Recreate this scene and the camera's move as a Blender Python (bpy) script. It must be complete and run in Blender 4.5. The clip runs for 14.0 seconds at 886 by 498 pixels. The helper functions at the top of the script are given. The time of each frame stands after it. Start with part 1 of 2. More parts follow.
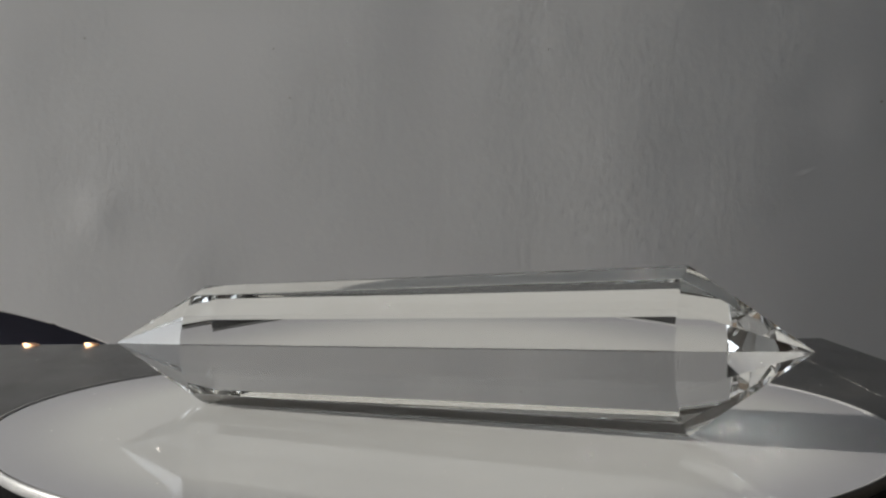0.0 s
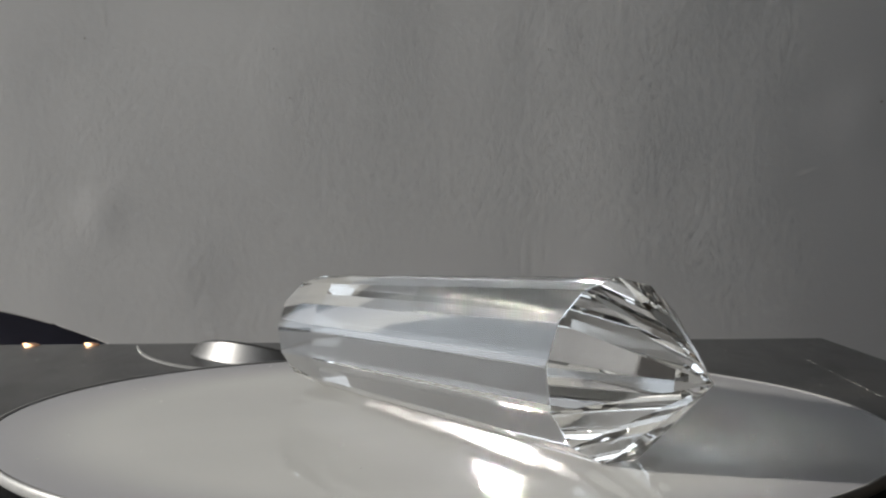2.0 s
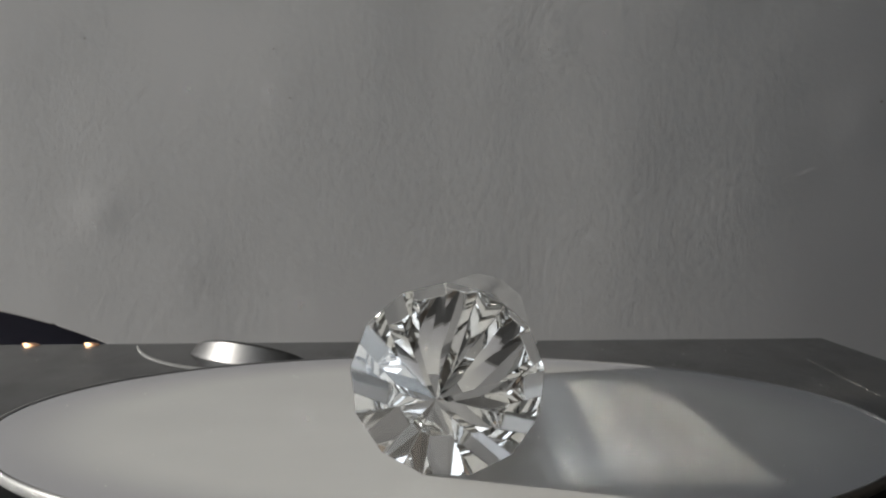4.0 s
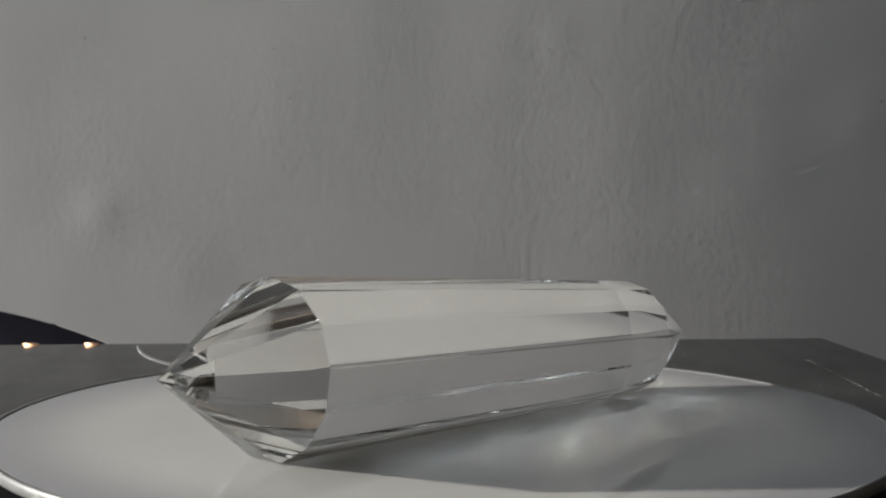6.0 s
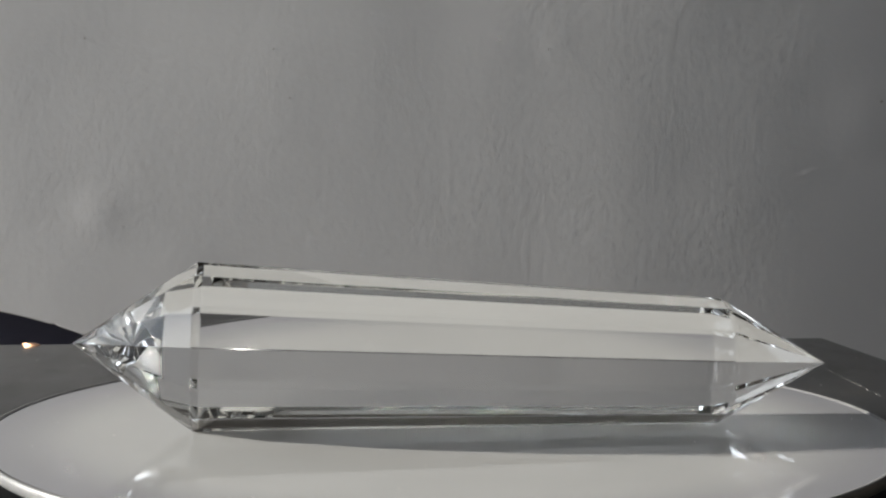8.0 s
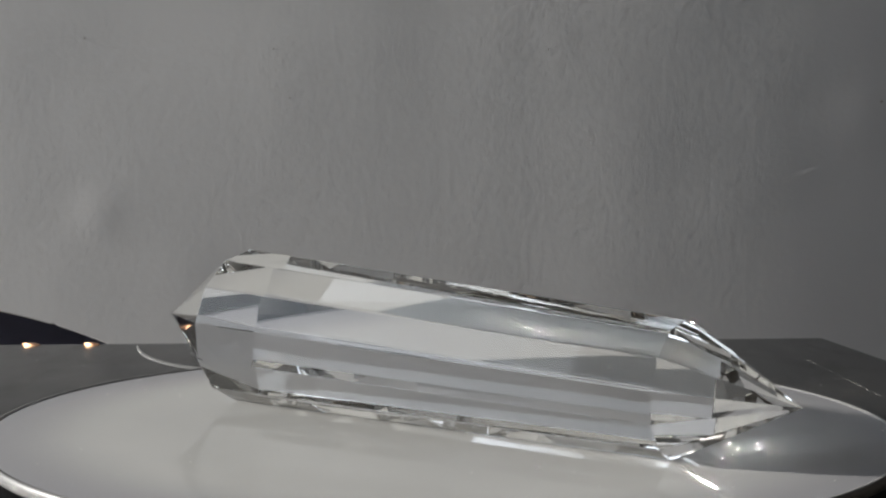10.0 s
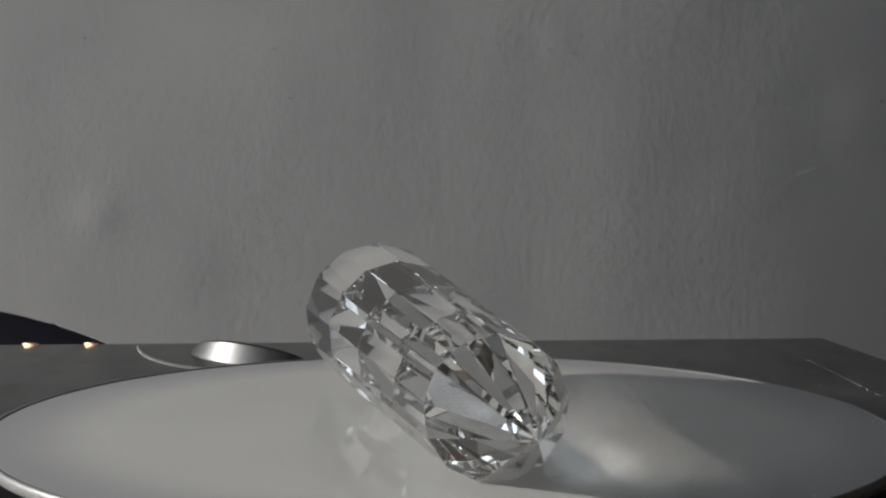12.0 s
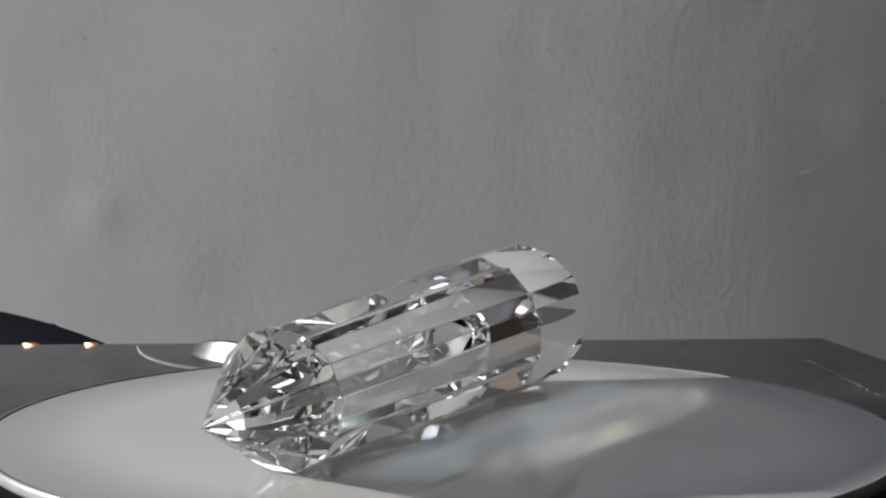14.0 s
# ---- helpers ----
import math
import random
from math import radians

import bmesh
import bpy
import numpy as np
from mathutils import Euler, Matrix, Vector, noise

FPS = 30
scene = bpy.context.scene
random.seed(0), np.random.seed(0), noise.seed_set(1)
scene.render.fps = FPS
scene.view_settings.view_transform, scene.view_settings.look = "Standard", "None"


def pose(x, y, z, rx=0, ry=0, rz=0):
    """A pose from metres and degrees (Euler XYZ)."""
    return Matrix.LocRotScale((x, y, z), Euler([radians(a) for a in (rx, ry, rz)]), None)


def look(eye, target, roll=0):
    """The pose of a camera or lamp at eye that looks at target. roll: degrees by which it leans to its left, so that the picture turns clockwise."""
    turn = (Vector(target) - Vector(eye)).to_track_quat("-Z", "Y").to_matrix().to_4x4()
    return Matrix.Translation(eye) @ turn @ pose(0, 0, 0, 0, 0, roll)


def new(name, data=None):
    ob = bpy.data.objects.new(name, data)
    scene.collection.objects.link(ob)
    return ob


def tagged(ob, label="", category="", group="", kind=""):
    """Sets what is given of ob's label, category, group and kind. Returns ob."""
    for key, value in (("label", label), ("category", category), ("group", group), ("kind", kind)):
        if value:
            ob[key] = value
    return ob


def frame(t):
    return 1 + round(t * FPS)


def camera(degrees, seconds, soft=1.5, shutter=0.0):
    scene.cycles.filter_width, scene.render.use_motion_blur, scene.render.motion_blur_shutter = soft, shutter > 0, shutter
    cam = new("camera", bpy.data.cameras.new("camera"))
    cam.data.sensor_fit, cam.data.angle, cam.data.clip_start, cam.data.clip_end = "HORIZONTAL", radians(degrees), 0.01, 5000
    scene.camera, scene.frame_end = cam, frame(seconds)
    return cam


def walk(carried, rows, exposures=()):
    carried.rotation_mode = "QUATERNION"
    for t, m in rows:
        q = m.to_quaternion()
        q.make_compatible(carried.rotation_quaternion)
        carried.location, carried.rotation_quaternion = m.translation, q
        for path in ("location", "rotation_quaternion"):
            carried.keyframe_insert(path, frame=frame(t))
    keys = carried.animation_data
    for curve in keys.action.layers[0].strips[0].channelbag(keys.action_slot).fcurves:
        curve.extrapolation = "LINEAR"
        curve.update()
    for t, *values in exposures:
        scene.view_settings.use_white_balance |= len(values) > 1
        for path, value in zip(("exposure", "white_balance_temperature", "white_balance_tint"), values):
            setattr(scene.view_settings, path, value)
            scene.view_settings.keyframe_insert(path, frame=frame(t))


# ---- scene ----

# ---- camera: fixed on a low tripod in front of the turntable ----
cam = camera(33.02, 14.0, soft=2.3, shutter=0.3)
EYE = pose(0.0, -0.21691, 0.04082, 85.827, -0.228, -0.042)
walk(cam, [(0.0, EYE), (14.0, EYE)], exposures=[(0.0, 0.48, 6500, 10), (2.0, 0.44, 6500, 10), (3.5, 0.36, 6500, 10), (6.5, 0.38, 6480, 10), (7.5, 0.6, 6460, 10.3), (8.0, 0.62, 6450, 10.5), (9.0, 0.61, 6420, 11),
                                              (11.5, 0.06, 6400, 10.5), (12.5, 0.13, 6350, 11), (13.0, 0.44, 6315, 11.8), (13.5, 0.6, 6280, 12.5), (14.0, 0.63, 6260, 13)])

scene.cycles.sample_clamp_indirect = 0.0
scene.cycles.blur_glossy = 0.0
scene.cycles.use_guiding = True
scene.cycles.max_bounces = 32
scene.cycles.transmission_bounces = 32
scene.cycles.glossy_bounces = 16

# ---- light: low sun and sky through the window beside the table ----
SUN_ELEVATION, SUN_AZIMUTH = 15.0, -5.8
to_sun = Vector((-math.cos(radians(SUN_AZIMUTH)), -math.sin(radians(SUN_AZIMUTH)), math.tan(radians(SUN_ELEVATION)))).normalized()

world = bpy.data.worlds.new("sky")
scene.world = world
world.use_nodes = True
wn = world.node_tree.nodes
wl = world.node_tree.links
sky = wn.new("ShaderNodeTexSky")
sky.sky_type = "NISHITA"
sky.sun_disc = False
sky.sun_elevation = radians(SUN_ELEVATION)
sky.sun_rotation = radians(270 - SUN_AZIMUTH)
wl.new(sky.outputs[0], wn["Background"].inputs[0])
sky.air_density, sky.dust_density, sky.ozone_density = 0.7, 0.3, 1.5
wn["Background"].inputs[1].default_value = 0.05

sun = new("sun", bpy.data.lights.new("sun", "SUN"))
sun.data.energy = 4.3
sun.data.angle = radians(1.8)
sun.data.color = (1.0, 0.95, 0.87)
sun.matrix_world = look(to_sun * 3, (0, 0, 0))

window_sky = new("window_sky", bpy.data.lights.new("window_sky", "AREA"))
window_sky.data.shape = "RECTANGLE"
window_sky.data.size, window_sky.data.size_y = 1.80, 0.92
window_sky.data.energy = 7.0
window_sky.data.color = (0.88, 0.945, 1.0)
window_sky.matrix_world = look((-1.31, 0.21, 0.63), (0, 0.21, 0.63))


# ---- materials ----
def nodes_of(name):
    m = bpy.data.materials.new(name)
    m.use_nodes = True
    return m, m.node_tree.nodes, m.node_tree.links, m.node_tree.nodes["Principled BSDF"]


def noise_node(n, l, scale, detail=4.0, rough=0.5, stretch=None):
    tc = n.new("ShaderNodeTexCoord")
    t = n.new("ShaderNodeTexNoise")
    t.inputs["Scale"].default_value = scale
    t.inputs["Detail"].default_value = detail
    t.inputs["Roughness"].default_value = rough
    if stretch:
        mp = n.new("ShaderNodeMapping")
        mp.inputs["Scale"].default_value = stretch
        l.new(tc.outputs["Object"], mp.inputs[0])
        l.new(mp.outputs[0], t.inputs["Vector"])
    else:
        l.new(tc.outputs["Object"], t.inputs["Vector"])
    return t


def ramp(n, l, source, stops):
    r = n.new("ShaderNodeValToRGB")
    e = r.color_ramp.elements
    e[0].position, e[0].color = stops[0][0], (*stops[0][1], 1)
    e[1].position, e[1].color = stops[-1][0], (*stops[-1][1], 1)
    for p, c in stops[1:-1]:
        e.new(p).color = (*c, 1)
    l.new(source, r.inputs[0])
    return r


def bump(n, l, height, strength, distance, normal=None):
    b = n.new("ShaderNodeBump")
    b.inputs["Strength"].default_value = strength
    b.inputs["Distance"].default_value = distance
    l.new(height, b.inputs["Height"])
    if normal:
        l.new(normal, b.inputs["Normal"])
    return b


def grey(v):
    return (v, v, v)


def plain(name, colour, rough, scale=40.0, vary=0.12, relief=0.0005):
    m, n, l, b = nodes_of(name)
    t = noise_node(n, l, scale)
    r = ramp(n, l, t.outputs["Fac"], [(0.3, [c * (1 - vary) for c in colour]), (0.7, [c * (1 + vary) for c in colour])])
    l.new(r.outputs[0], b.inputs["Base Color"])
    b.inputs["Roughness"].default_value = rough
    l.new(bump(n, l, t.outputs["Fac"], 0.3, relief).outputs[0], b.inputs["Normal"])
    return m


def make_crystal_glass():
    """Clear colourless crystal."""
    m, n, l, b = nodes_of("clear_crystal")
    g = n.new("ShaderNodeBsdfGlass")
    g.inputs["Color"].default_value = (1, 1, 0.997, 1)
    g.inputs["Roughness"].default_value = 0.0
    g.inputs["IOR"].default_value = 1.548
    l.new(g.outputs[0], n["Material Output"].inputs["Surface"])
    n.remove(b)
    return m


def make_paper():
    m, n, l, b = nodes_of("white_paper")
    grain = noise_node(n, l, 520.0, 3.0, 0.5)
    fine = noise_node(n, l, 1500.0, 2.0, 0.5)
    tone = noise_node(n, l, 9.0, 3.0)
    r = ramp(n, l, tone.outputs["Fac"], [(0.3, (0.74, 0.735, 0.73)), (0.7, (0.80, 0.795, 0.785))])
    l.new(r.outputs[0], b.inputs["Base Color"])
    b.inputs["Roughness"].default_value = 0.9
    b.inputs["Specular IOR Level"].default_value = 0.2
    b1 = bump(n, l, grain.outputs["Fac"], 0.12, 0.0004)
    b2 = bump(n, l, fine.outputs["Fac"], 0.05, 0.0002, b1.outputs[0])
    l.new(b2.outputs[0], b.inputs["Normal"])
    return m


def make_disc_white():
    m, n, l, b = nodes_of("milky_acrylic")
    tone = noise_node(n, l, 25.0, 4.0)
    r = ramp(n, l, tone.outputs["Fac"], [(0.3, (0.63, 0.63, 0.61)), (0.7, (0.69, 0.69, 0.665))])
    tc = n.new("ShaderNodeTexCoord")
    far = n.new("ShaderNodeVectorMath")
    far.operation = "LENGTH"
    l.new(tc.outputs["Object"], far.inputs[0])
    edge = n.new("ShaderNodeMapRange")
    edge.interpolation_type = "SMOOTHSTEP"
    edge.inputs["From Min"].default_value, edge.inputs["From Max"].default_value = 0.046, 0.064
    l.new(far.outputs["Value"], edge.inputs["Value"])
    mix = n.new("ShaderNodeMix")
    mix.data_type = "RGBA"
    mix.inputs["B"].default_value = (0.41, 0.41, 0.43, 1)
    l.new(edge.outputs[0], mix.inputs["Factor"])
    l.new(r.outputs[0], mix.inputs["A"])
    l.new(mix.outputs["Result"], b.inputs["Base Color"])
    smear = noise_node(n, l, 60.0, 4.0)
    rr = ramp(n, l, smear.outputs["Fac"], [(0.35, grey(0.02)), (0.7, grey(0.06))])
    l.new(rr.outputs[0], b.inputs["Roughness"])
    b.inputs["IOR"].default_value = 1.55
    return m


def make_black_gloss():
    m, n, l, b = nodes_of("black_gloss_plastic")
    tone = noise_node(n, l, 30.0, 5.0, 0.6)
    r = ramp(n, l, tone.outputs["Fac"], [(0.35, grey(0.010)), (0.58, grey(0.022)), (0.78, (0.06, 0.058, 0.054))])
    l.new(r.outputs[0], b.inputs["Base Color"])
    smear = noise_node(n, l, 90.0, 5.0, 0.65, (1.0, 0.4, 1.0))
    rr = ramp(n, l, smear.outputs["Fac"], [(0.3, grey(0.10)), (0.7, grey(0.24))])
    l.new(rr.outputs[0], b.inputs["Roughness"])
    b.inputs["Specular IOR Level"].default_value = 0.2
    return m


CRYSTAL = make_crystal_glass()
PAPER = make_paper()
DISC = make_disc_white()
BLACK = make_black_gloss()
DUST = plain("pale_dust", (0.7, 0.68, 0.64), 0.9, 900.0)
TABLE = plain("dark_stained_wood", (0.07, 0.055, 0.045), 0.45, 12.0, 0.3)
PLASTER = plain("white_plaster", (0.82, 0.80, 0.765), 0.85, 6.0, 0.06)
FLOORING = plain("brown_floor", (0.3, 0.26, 0.22), 0.6, 5.0, 0.2)
FRAME_PAINT = plain("white_window_paint", (0.75, 0.75, 0.73), 0.4, 20.0, 0.05)
EDGE = plain("frosted_edge", (0.24, 0.24, 0.237), 0.4, 300.0, 0.06)
SATIN = plain("satin_black_plastic", (0.02, 0.02, 0.02), 0.36, 200.0, 0.2, 0.00005)
DARK_WALL = plain("dark_wall_paint", (0.085, 0.065, 0.048), 0.8, 6.0, 0.1)
# copper for the bumps added to give orange glints
COPPER = plain("glint_copper", (0.9, 0.5, 0.28), 0.35, 300.0, 0.1, 0.00003)
COPPER.node_tree.nodes["Principled BSDF"].inputs["Metallic"].default_value = 1.0
WORN = plain("worn_lacquer", (0.34, 0.33, 0.31), 0.8, 900.0)
FLECK = plain("brown_fibre", (0.46, 0.42, 0.37), 0.9, 900.0)
RUBBER = plain("black_rubber", (0.02, 0.02, 0.02), 0.8, 200.0, 0.2)
NAVY = plain("dark_blue_board", (0.192, 0.195, 0.272), 0.8, 25.0, 0.2)


# ---- helpers of this scene ----
def part(name, bm, material, parent=None, label="", smooth=False):
    me = bpy.data.meshes.new(name)
    bmesh.ops.recalc_face_normals(bm, faces=bm.faces)
    if bm.calc_volume(signed=True) < 0 and all(e.is_manifold for e in bm.edges):
        bmesh.ops.reverse_faces(bm, faces=bm.faces)
    bm.to_mesh(me)
    bm.free()
    me.materials.append(material)
    if smooth:
        for f in me.polygons:
            f.use_smooth = True
    ob = new(name, me)
    if parent:
        ob.parent = parent
    if label:
        ob["label"] = label
    return ob


def box(x0, x1, y0, y1, z0, z1, bevel=0.0, segments=2, bm=None):
    own = bmesh.new()
    bmesh.ops.create_cube(own, size=1.0)
    for v in own.verts:
        v.co = Vector(((x0 + x1) / 2 + v.co.x * (x1 - x0), (y0 + y1) / 2 + v.co.y * (y1 - y0), (z0 + z1) / 2 + v.co.z * (z1 - z0)))
    if bevel:
        bmesh.ops.bevel(own, geom=own.edges[:], offset=bevel, segments=segments, affect="EDGES", profile=0.5)
    if bm is None:
        return own
    me = bpy.data.meshes.new("piece")
    own.to_mesh(me)
    own.free()
    bm.from_mesh(me)
    bpy.data.meshes.remove(me)
    return bm


def lathe(profile, count):
    """A closed body of revolution about z from (radius, height) pairs."""
    bm = bmesh.new()
    rings = []
    for r, z in profile:
        if r == 0:
            rings.append([bm.verts.new((0, 0, z))])
        else:
            rings.append([bm.verts.new((r * math.cos(2 * math.pi * i / count), r * math.sin(2 * math.pi * i / count), z)) for i in range(count)])
    for a, b in zip(rings, rings[1:]):
        for i in range(count):
            j = (i + 1) % count
            if len(a) == 1:
                bm.faces.new((a[0], b[i], b[j]))
            elif len(b) == 1:
                bm.faces.new((a[i], b[0], a[j]))
            else:
                bm.faces.new((a[i], b[i], b[j], a[j]))
    return bm


# ---- the setting: table, paper backdrop, room with a window ----
TABLE_Z = -0.034
DISC_Z = 0.0
BOARD_Z = -0.004


def build_table():
    table = tagged(new("table"), "dark stained wooden table under the turntable", "table")
    part("tabletop", box(-0.9, 0.9, -0.75, 0.75, TABLE_Z - 0.03, TABLE_Z, 0.004), TABLE, table)
    for sx in (-0.82, 0.82):
        for sy in (-0.67, 0.67):
            part("leg", box(sx - 0.03, sx + 0.03, sy - 0.03, sy + 0.03, -0.75, TABLE_Z - 0.03, 0.003), TABLE, table)
    return table


def paper_depth(x, z):
    """How far back the sheet stands: bowed, with a few soft dents."""
    y = 0.195 - 0.155 * x + 0.10 * x ** 2 + 0.21 * max(0.0, x - 0.03) ** 2
    y += 0.00028 * noise.noise(Vector((x * 16, z * 16, 3.1))) + 0.00010 * noise.noise(Vector((x * 40, z * 40, 7.7)))
    for cx, cz, w, d in ((-0.0985, 0.0195, 0.0070, -0.00016), (0.112, 0.046, 0.011, -0.00016),
                         (0.0265, 0.0655, 0.006, 0.00006), (0.030, 0.068, 0.006, -0.00007), (0.104, 0.030, 0.010, 0.00009), (-0.073, 0.002, 0.011, -0.00006)):
        y += d * math.exp(-((x - cx) ** 2 + (z - cz) ** 2) / (w * w))
    # one short crease
    u, v = (x - 0.0972) * 0.94 + (z - 0.0330) * 0.34, -(x - 0.0972) * 0.34 + (z - 0.0330) * 0.94
    y += 0.0001 * math.exp(-(u / 0.0034) ** 2) * (v / 0.0008) * math.exp(-(v / 0.0008) ** 2)
    return y


def build_backdrop():
    bm = bmesh.new()
    nx, nz = 760, 320
    x0, x1, z1 = -0.36, 0.150, 0.155
    grid = []
    for i in range(nx + 1):
        x = x0 + (x1 - x0) * i / nx
        # the lower corner curls up off the table
        curl = max(0.0, -0.0962 - x)
        zb = TABLE_Z + 0.001
        if x < -0.0962:
            zb = -0.0182 + (0.37 * curl - 3.3 * curl ** 2 if curl < 0.05 else 0.01025 + 0.04 * (curl - 0.05)) + 0.0004 * math.exp(-((x + 0.112) / 0.0008) ** 2)
        elif x < -0.0942:
            zb += (-0.0182 - zb) * (-0.0942 - x) / 0.002
        grid.append([bm.verts.new((x, paper_depth(x, zb + (z1 - zb) * j / nz), zb + (z1 - zb) * j / nz)) for j in range(nz + 1)])
    for i in range(nx):
        for j in range(nz):
            bm.faces.new((grid[i][j], grid[i + 1][j], grid[i + 1][j + 1], grid[i][j + 1]))
    ob = part("backdrop", bm, PAPER, None, "", True)
    mod = ob.modifiers.new("thickness", "SOLIDIFY")
    mod.thickness, mod.offset = 0.0004, 1.0
    tagged(ob, "creased sheet of white textured paper standing behind the turntable", "paper backdrop", kind="structure")
    for x, z, r in ((-0.0424, 0.0523, 0.00028), (-0.1018, 0.0693, 0.00028), (-0.047, 0.066, 0.00025), (0.1162, 0.0514, 0.00042), (0.0287, 0.0653, 0.00025)):
        bm = bmesh.new()
        bmesh.ops.create_icosphere(bm, subdivisions=1, radius=r, matrix=Matrix.Translation((x, paper_depth(x, z) - 0.00005, z)) @ Matrix.Diagonal((1, 0.12, 0.8, 1)))
        part("fleck", bm, FLECK, ob, "tiny brown fleck in the paper")
    board = part("backing_board", box(-0.20, 0.12, 0.262, 0.268, TABLE_Z, 0.135, 0.001), NAVY)
    tagged(board, "dark blue board propped up behind the white paper", "board")


def build_room():
    x0, x1, y0, y1, zf, zc = -1.3, 1.7, -1.9, 1.3, -0.75, 1.75
    tagged(part("floor", box(x0, x1, y0, y1, zf - 0.1, zf), FLOORING), "brown floor of the room", kind="structure")
    tagged(part("ceiling", box(x0, x1, y0, y1, zc, zc + 0.1), PLASTER), "plain plaster ceiling", kind="structure")
    tagged(part("wall_north", box(x0 - 0.12, x1 + 0.12, y1, y1 + 0.12, zf, zc), DARK_WALL), "plain dark brown painted wall", kind="structure")
    tagged(part("wall_south", box(x0 - 0.12, x1 + 0.12, y0 - 0.12, y0, zf, zc), PLASTER), "plain white plaster wall", kind="structure")
    tagged(part("wall_east", box(x1, x1 + 0.12, y0, y1, zf, zc), DARK_WALL), "plain dark brown painted wall", kind="structure")
    wa, wb, za, zb = -0.70, 1.12, 0.16, 1.10
    bm = box(x0 - 0.12, x0, y0, wa, zf, zc)
    box(x0 - 0.12, x0, wb, y1, zf, zc, bm=bm)
    box(x0 - 0.12, x0, wa, wb, zf, za, bm=bm)
    box(x0 - 0.12, x0, wa, wb, zb, zc, bm=bm)
    tagged(part("wall_west", bm, PLASTER), "plaster wall with a window opening", kind="structure")
    win = tagged(new("window_1"), "white framed window open to the low sun", kind="structure")
    for a, b, c, d in ((wa, wa + 0.05, za, zb), (wb - 0.05, wb, za, zb), (wa + 0.05, wb - 0.05, za, za + 0.05), (wa + 0.05, wb - 0.05, zb - 0.05, zb)):
        part("window_frame", box(x0 - 0.09, x0 - 0.04, a, b, c, d, 0.004), FRAME_PAINT, win)


# ---- the turntable ----
DISC_AT = (0.00031, -0.00136)
DISC_R = 0.065


def arc_wall(mid, radius, h, spread):
    """A low curved wall on the plate that faces the window; it leans back and runs out at both ends."""
    bm = bmesh.new()
    facing = Vector((-0.62, -0.785))
    centre = Vector(mid) - facing * radius
    heading = math.atan2(facing.y, facing.x)
    lean, deep = h * 0.31, min(0.0024, radius * 0.4)
    rows = []
    for i in range(161):
        a = heading + radians(spread * (i / 80 - 1))
        d = Vector((math.cos(a), math.sin(a)))
        g = h * (0.08 + 0.92 * math.sin(math.pi * min(i, 160 - i) / 160) ** 0.45)
        rows.append([bm.verts.new((*(centre + d * q), BOARD_Z + z)) for q, z in ((radius, -0.0002), (radius - lean, g * 0.93), (radius - lean * 1.3, g), (radius - deep * 0.9, g), (radius - deep, -0.0002))])
    for a, b in zip(rows, rows[1:]):
        for k in range(5):
            bm.faces.new((a[k], b[k], b[(k + 1) % 5], a[(k + 1) % 5]))
    bm.faces.new(rows[0])
    bm.faces.new(rows[-1][::-1])
    return bm


def specks(count, spot, size, seed):
    """Many tiny flat grains lying where spot(random) puts them."""
    rnd = random.Random(seed)
    bm = bmesh.new()
    for k in range(count):
        x, y, z = spot(rnd)
        r = size * rnd.uniform(0.4, 1.5)
        turn = rnd.uniform(0, 6.28)
        ring = [bm.verts.new((x + r * rnd.uniform(0.6, 1.3) * math.cos(turn + i * 1.2566), y + r * rnd.uniform(0.6, 1.3) * math.sin(turn + i * 1.2566), z)) for i in range(5)]
        top = bm.verts.new((x, y, z + r * 0.7))
        for i in range(5):
            bm.faces.new((ring[i], ring[(i + 1) % 5], top))
        bm.faces.new(ring[::-1])
    return bm


# the base stands a little askew: its far corner, width and depth
BASE_CORNER, BASE_W, BASE_D = Vector((0.0873, 0.1226)), 0.205, 0.275


def on_base(across, back):
    """A spot on the base, in metres from its far corner along its two edges."""
    return BASE_CORNER + across * Vector((-1.0, -0.09)) + back * Vector((0.125, -0.992))


def base_block(inset, z0, z1, bevel, far_inset=None):
    far = inset if far_inset is None else far_inset
    bm = box(inset, BASE_W - inset, far, BASE_D - inset, z0, z1, bevel, 3)
    for v in bm.verts:
        v.co.x, v.co.y = on_base(v.co.x, v.co.y)
    return bm



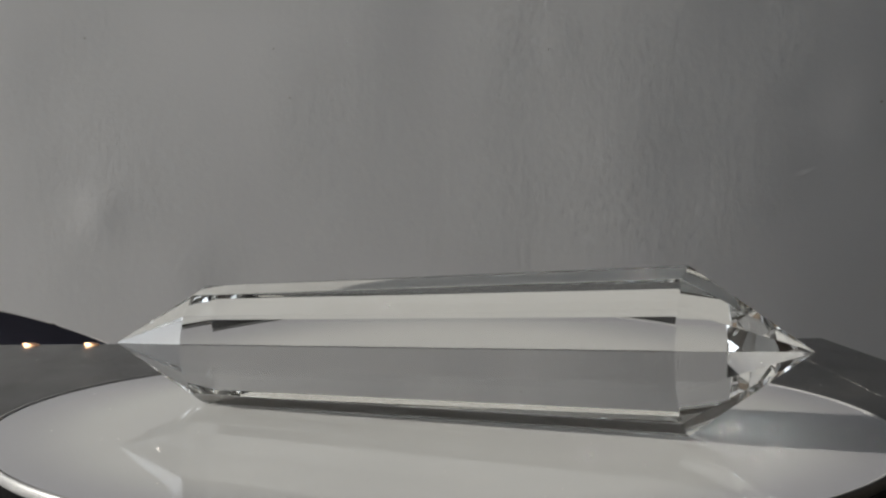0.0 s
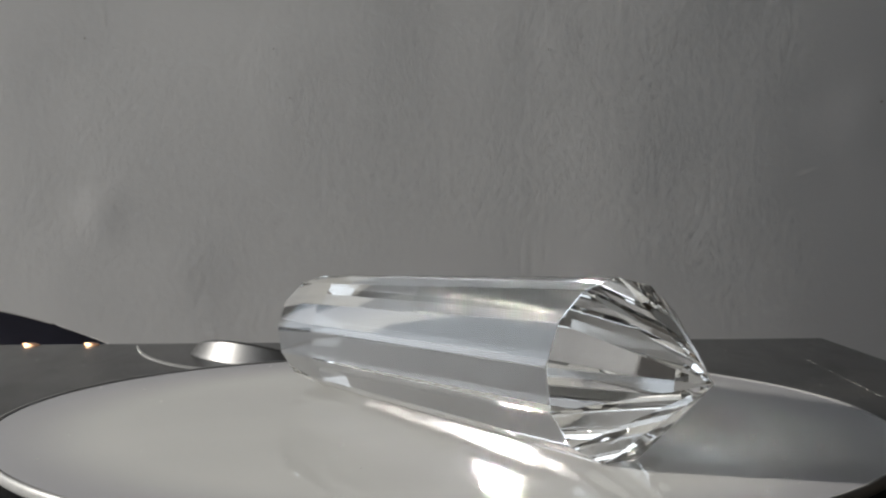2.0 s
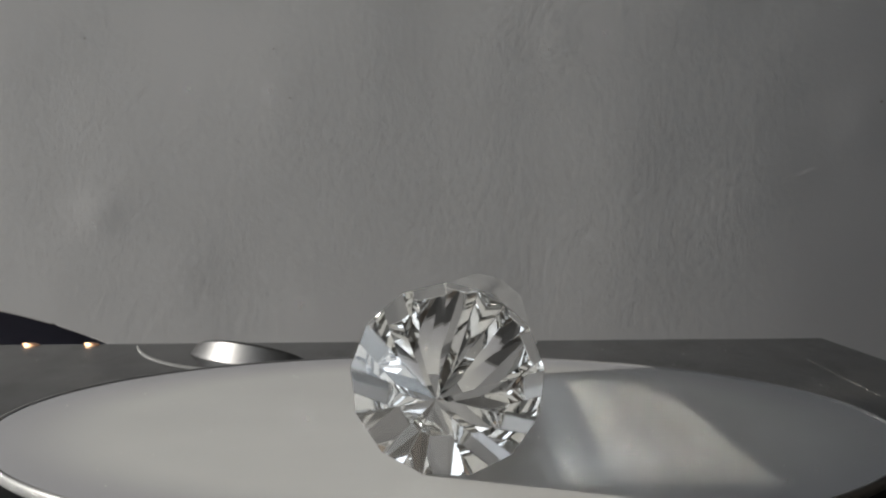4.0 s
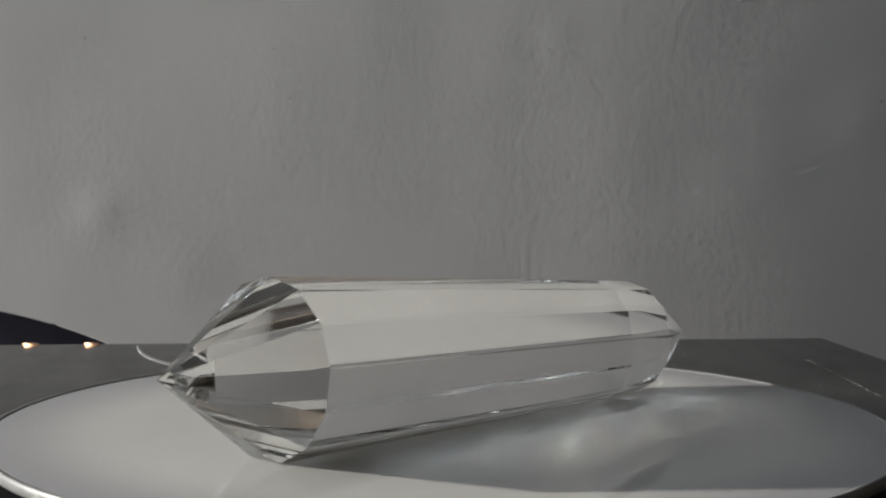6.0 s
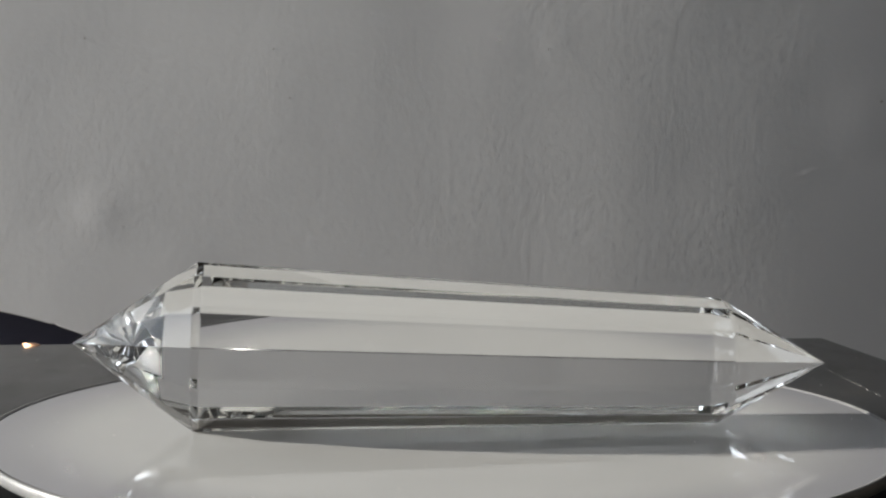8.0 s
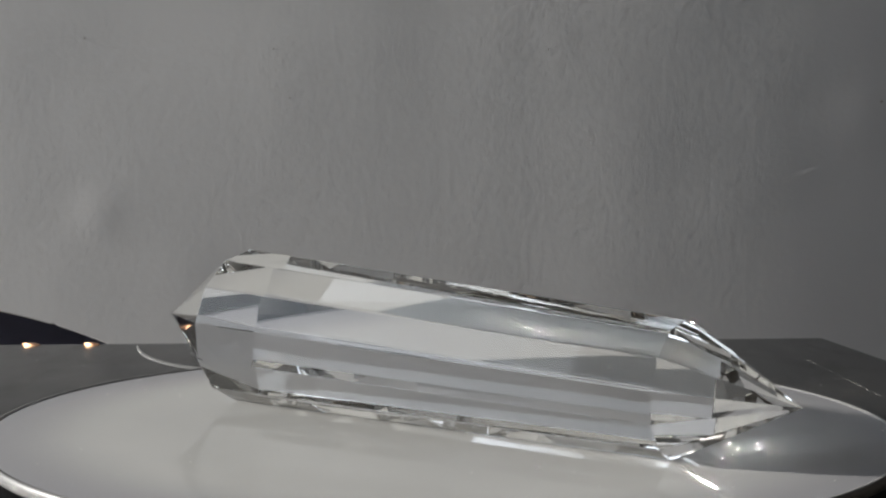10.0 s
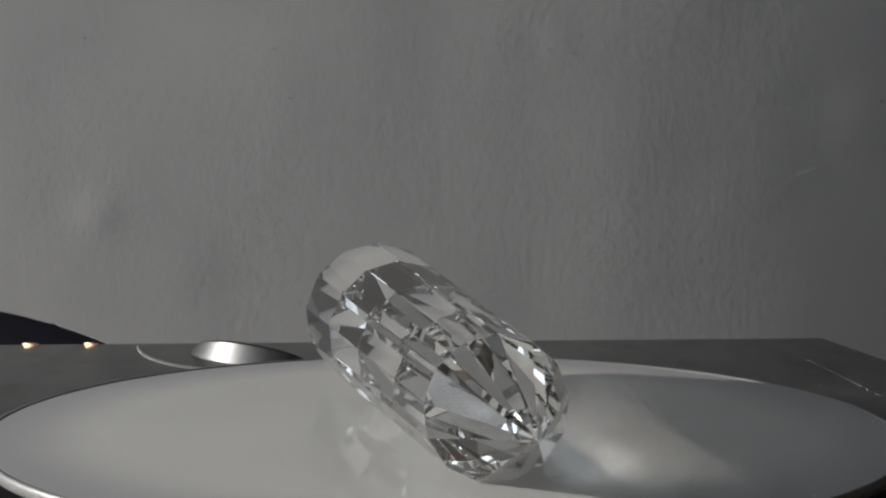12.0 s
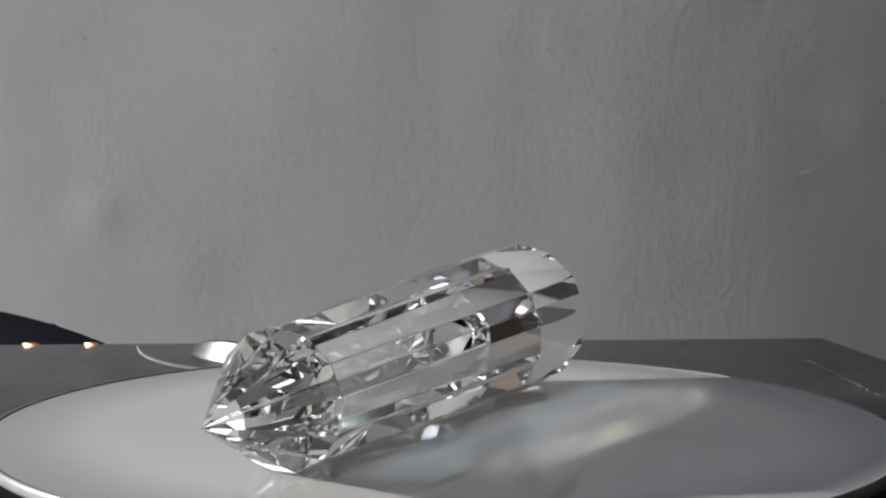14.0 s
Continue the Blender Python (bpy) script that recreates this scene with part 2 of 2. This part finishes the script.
def build_turntable():
    table = tagged(new("turntable"), "dusty black glossy turntable with a round milky white disc", "turntable")
    plate = part("top_plate", base_block(0.0, BOARD_Z - 0.003, BOARD_Z, 0.0005), BLACK, table)
    part("housing", base_block(0.003, TABLE_Z + 0.003, BOARD_Z - 0.003, 0.002, 0.012), BLACK, table)
    for sx in (0.02, BASE_W - 0.02):
        for sy in (0.03, BASE_D - 0.02):
            foot = lathe([(0, TABLE_Z), (0.007, TABLE_Z), (0.008, TABLE_Z + 0.003), (0, TABLE_Z + 0.003)], 24)
            foot.transform(Matrix.Translation((*on_base(sx, sy), 0)))
            part("foot", foot, RUBBER, table, "black rubber foot")
    # curved wall behind the disc, added only to catch a bright sun highlight
    part("highlight_wall", arc_wall((-0.0425, 0.0800), 0.034, 0.0042, 30), SATIN, table, "low curved satin black wall added behind the disc to catch a highlight")
    # two copper bumps on the far edge, added to imitate orange glints
    part("glint_bump", arc_wall((-0.0900, 0.1050), 0.005, 0.0004, 32), COPPER, table, "small copper bump added for an orange glint")
    part("glint_bump", arc_wall((-0.0769, 0.1060), 0.0045, 0.0004, 32), COPPER, table, "small copper bump added for an orange glint")
    # thin raised strip, curving out from behind the disc, added for a light arc
    bm = bmesh.new()
    a, b, c = Vector((-0.0655, 0.1035)), Vector((-0.0600, 0.0800)), Vector((-0.0462, 0.0722))
    rows = []
    for k in range(25):
        t = k / 24
        p = a * (1 - t) ** 2 + b * 2 * t * (1 - t) + c * t * t
        d = ((b - a) * (1 - t) + (c - b) * t).normalized()
        side = Vector((-d.y, d.x)) * (0.0003 + 0.0011 * t)
        rows.append([bm.verts.new((*(p + side * q), BOARD_Z + h)) for q, h in ((-1, -0.0001), (-0.5, 0.00022), (0.5, 0.00022), (1, -0.0001))])
    for m, q in zip(rows, rows[1:]):
        for k in range(4):
            bm.faces.new((m[k], q[k], q[(k + 1) % 4], m[(k + 1) % 4]))
    bm.faces.new(rows[0])
    bm.faces.new(rows[-1][::-1])
    # the pale colour imitates sunlight thrown onto the plate
    part("light_arc", bm, EDGE, table, "thin pale curved strip added on the plate as an arc of light")
    # scratch
    bm = bmesh.new()
    rnd = random.Random(5)
    a, b = Vector((0.0754, 0.0885, BOARD_Z)), Vector((0.0777, 0.0435, BOARD_Z))
    for k in range(26):
        if rnd.random() < 0.3:
            continue
        p = a.lerp(b, k / 26 + rnd.uniform(-0.01, 0.01))
        q = a.lerp(b, k / 26 + rnd.uniform(0.012, 0.035))
        w = rnd.uniform(0.000015, 0.000045)
        ring = [bm.verts.new((c.x + d, c.y, BOARD_Z + h)) for c, d, h in ((p, -w, 0), (p, w, 0), (q, w, 0), (q, -w, 0), ((p + q) / 2, 0, 0.00008))]
        for i in range(4):
            bm.faces.new((ring[i], ring[(i + 1) % 4], ring[4]))
    part("scratch", bm, WORN, table, "pale scratch worn into the plate")

    def on_plate(rnd):
        while True:
            x, y = on_base(rnd.uniform(0.003, BASE_W - 0.003), rnd.uniform(0.003, 0.14))
            if x * x + y * y > 0.068 ** 2:
                return x, y, BOARD_Z

    tagged(part("plate_dust", specks(150, on_plate, 0.00013, 11), DUST, table, "scattered pale dust grains"), kind="stuff")

    r = DISC_R
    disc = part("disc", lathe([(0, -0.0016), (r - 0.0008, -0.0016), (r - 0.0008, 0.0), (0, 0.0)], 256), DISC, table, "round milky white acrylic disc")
    rim = bmesh.new()
    loop = [(r - 0.0008, -0.0015), (r - 0.0003, -0.0015), (r, -0.0012), (r, 0.0), (r - 0.0002, 0.00016), (r - 0.0004, 0.00019), (r - 0.0008, 0.00004)]
    rings = [[rim.verts.new((q * math.cos(2 * math.pi * i / 256), q * math.sin(2 * math.pi * i / 256), z)) for i in range(256)] for q, z in loop]
    for a, b in zip(rings, rings[1:] + rings[:1]):
        for i in range(256):
            rim.faces.new((a[i], a[i - 1], b[i - 1], b[i]))
    part("rim", rim, EDGE, disc, "raised frosted rim of the disc", True)
    spindle = lathe([(0, BOARD_Z), (0.012, BOARD_Z), (0.012, -0.0017), (0, -0.0017)], 48)
    part("spindle", spindle, BLACK, disc, "black plastic spindle")

    def on_disc(rnd):
        a, q = rnd.uniform(0, 6.283), 0.063 * math.sqrt(rnd.random())
        return q * math.cos(a), q * math.sin(a), 0.0

    tagged(part("disc_dust", specks(60, on_disc, 0.0001, 12), DUST, disc, "a few pale dust grains"), kind="stuff")
    return disc


# ---- the crystal: thirteen long facets, a steep pyramid at each end, lying on one facet ----
SIDES = 13
LENGTH, A_WIDE, A_NARROW, CONE_WIDE, CONE_NARROW = 0.10861, 0.01160, 0.00884, 0.01704, 0.01630
TIP_WIDE, HEADING = (0.05085, -0.01555), 161.0


def build_crystal():
    body = LENGTH - CONE_WIDE - CONE_NARROW
    tilt = math.atan2(A_WIDE - A_NARROW, body)
    c, s = math.cos(tilt), math.sin(tilt)

    def lie(u, h, v):
        a, b = u - CONE_WIDE, v + A_WIDE
        return Vector((c * a + s * b, h, -s * a + c * b))

    tip = lie(0, 0, 0)
    bm = bmesh.new()
    rings = []
    for u, apothem in ((CONE_WIDE, A_WIDE), (LENGTH - CONE_NARROW, A_NARROW)):
        r = apothem / math.cos(math.pi / SIDES)
        ring = []
        for i in range(SIDES):
            a = math.pi + (2 * i + 1) * math.pi / SIDES
            ring.append(bm.verts.new(lie(u, r * math.sin(a), r * math.cos(a)) - Vector((tip.x, 0, 0))))
        rings.append(ring)
    w = bm.verts.new(lie(0, 0, 0) - Vector((tip.x, 0, 0)))
    n = bm.verts.new(lie(LENGTH, 0, 0) - Vector((tip.x, 0, 0)))
    for i in range(SIDES):
        j = (i + 1) % SIDES
        bm.faces.new((rings[0][i], rings[0][j], rings[1][j], rings[1][i]))
        bm.faces.new((w, rings[0][j], rings[0][i]))
        bm.faces.new((n, rings[1][i], rings[1][j]))
    bmesh.ops.recalc_face_normals(bm, faces=bm.faces)
    bmesh.ops.bevel(bm, geom=[e for e in bm.edges if w not in e.verts and n not in e.verts], offset=0.00008, segments=1, affect="EDGES", profile=0.5)
    m = pose(TIP_WIDE[0] - DISC_AT[0], TIP_WIDE[1] - DISC_AT[1], 0.00008, 0, 0, HEADING)
    bm.transform(m)
    faces = [f for f in bm.faces if f.calc_area() > 2e-5 and f.normal.z > -0.3]
    rnd = random.Random(21)
    dust = bmesh.new()
    for k in range(70):
        f = rnd.choice(faces)
        w = [rnd.random() ** 2 for v in f.verts]
        spot = sum((v.co * q for v, q in zip(f.verts, w)), Vector()) / sum(w)
        size = rnd.uniform(0.00003, 0.00009)
        bmesh.ops.create_icosphere(dust, subdivisions=1, radius=size, matrix=Matrix.Translation(spot + f.normal * size * 0.9))
    ob = part("crystal_wand", bm, CRYSTAL)
    tagged(part("dust_grains", dust, DUST, ob, "fine pale dust grains on the facets"), kind="stuff")
    return tagged(ob, "clear thirteen-sided double-pointed crystal wand lying on the white disc", "crystal")


build_table()
build_backdrop()
build_room()
disc = build_turntable()
crystal = build_crystal()

# turn of the disc, in degrees, every half second
TURN = [0.0, -9.17, -18.39, -27.67, -37.02, -46.45, -55.95, -65.54, -75.21, -84.96, -94.8, -104.72, -114.71, -124.77, -134.9,
        -145.09, -155.33, -165.6, -175.9, -186.22, -196.53, -206.83, -217.1, -227.31, -237.46, -247.51, -257.45, -267.26, -276.9]


def motions():
    rows = [(i * 0.5, pose(DISC_AT[0], DISC_AT[1], DISC_Z, 0, 0, a)) for i, a in enumerate(TURN)]
    walk(disc, rows)
    walk(crystal, [(t, pose(DISC_AT[0], DISC_AT[1], 0.0, 0, 0, a)) for (t, m), a in zip(rows, TURN)])


motions()
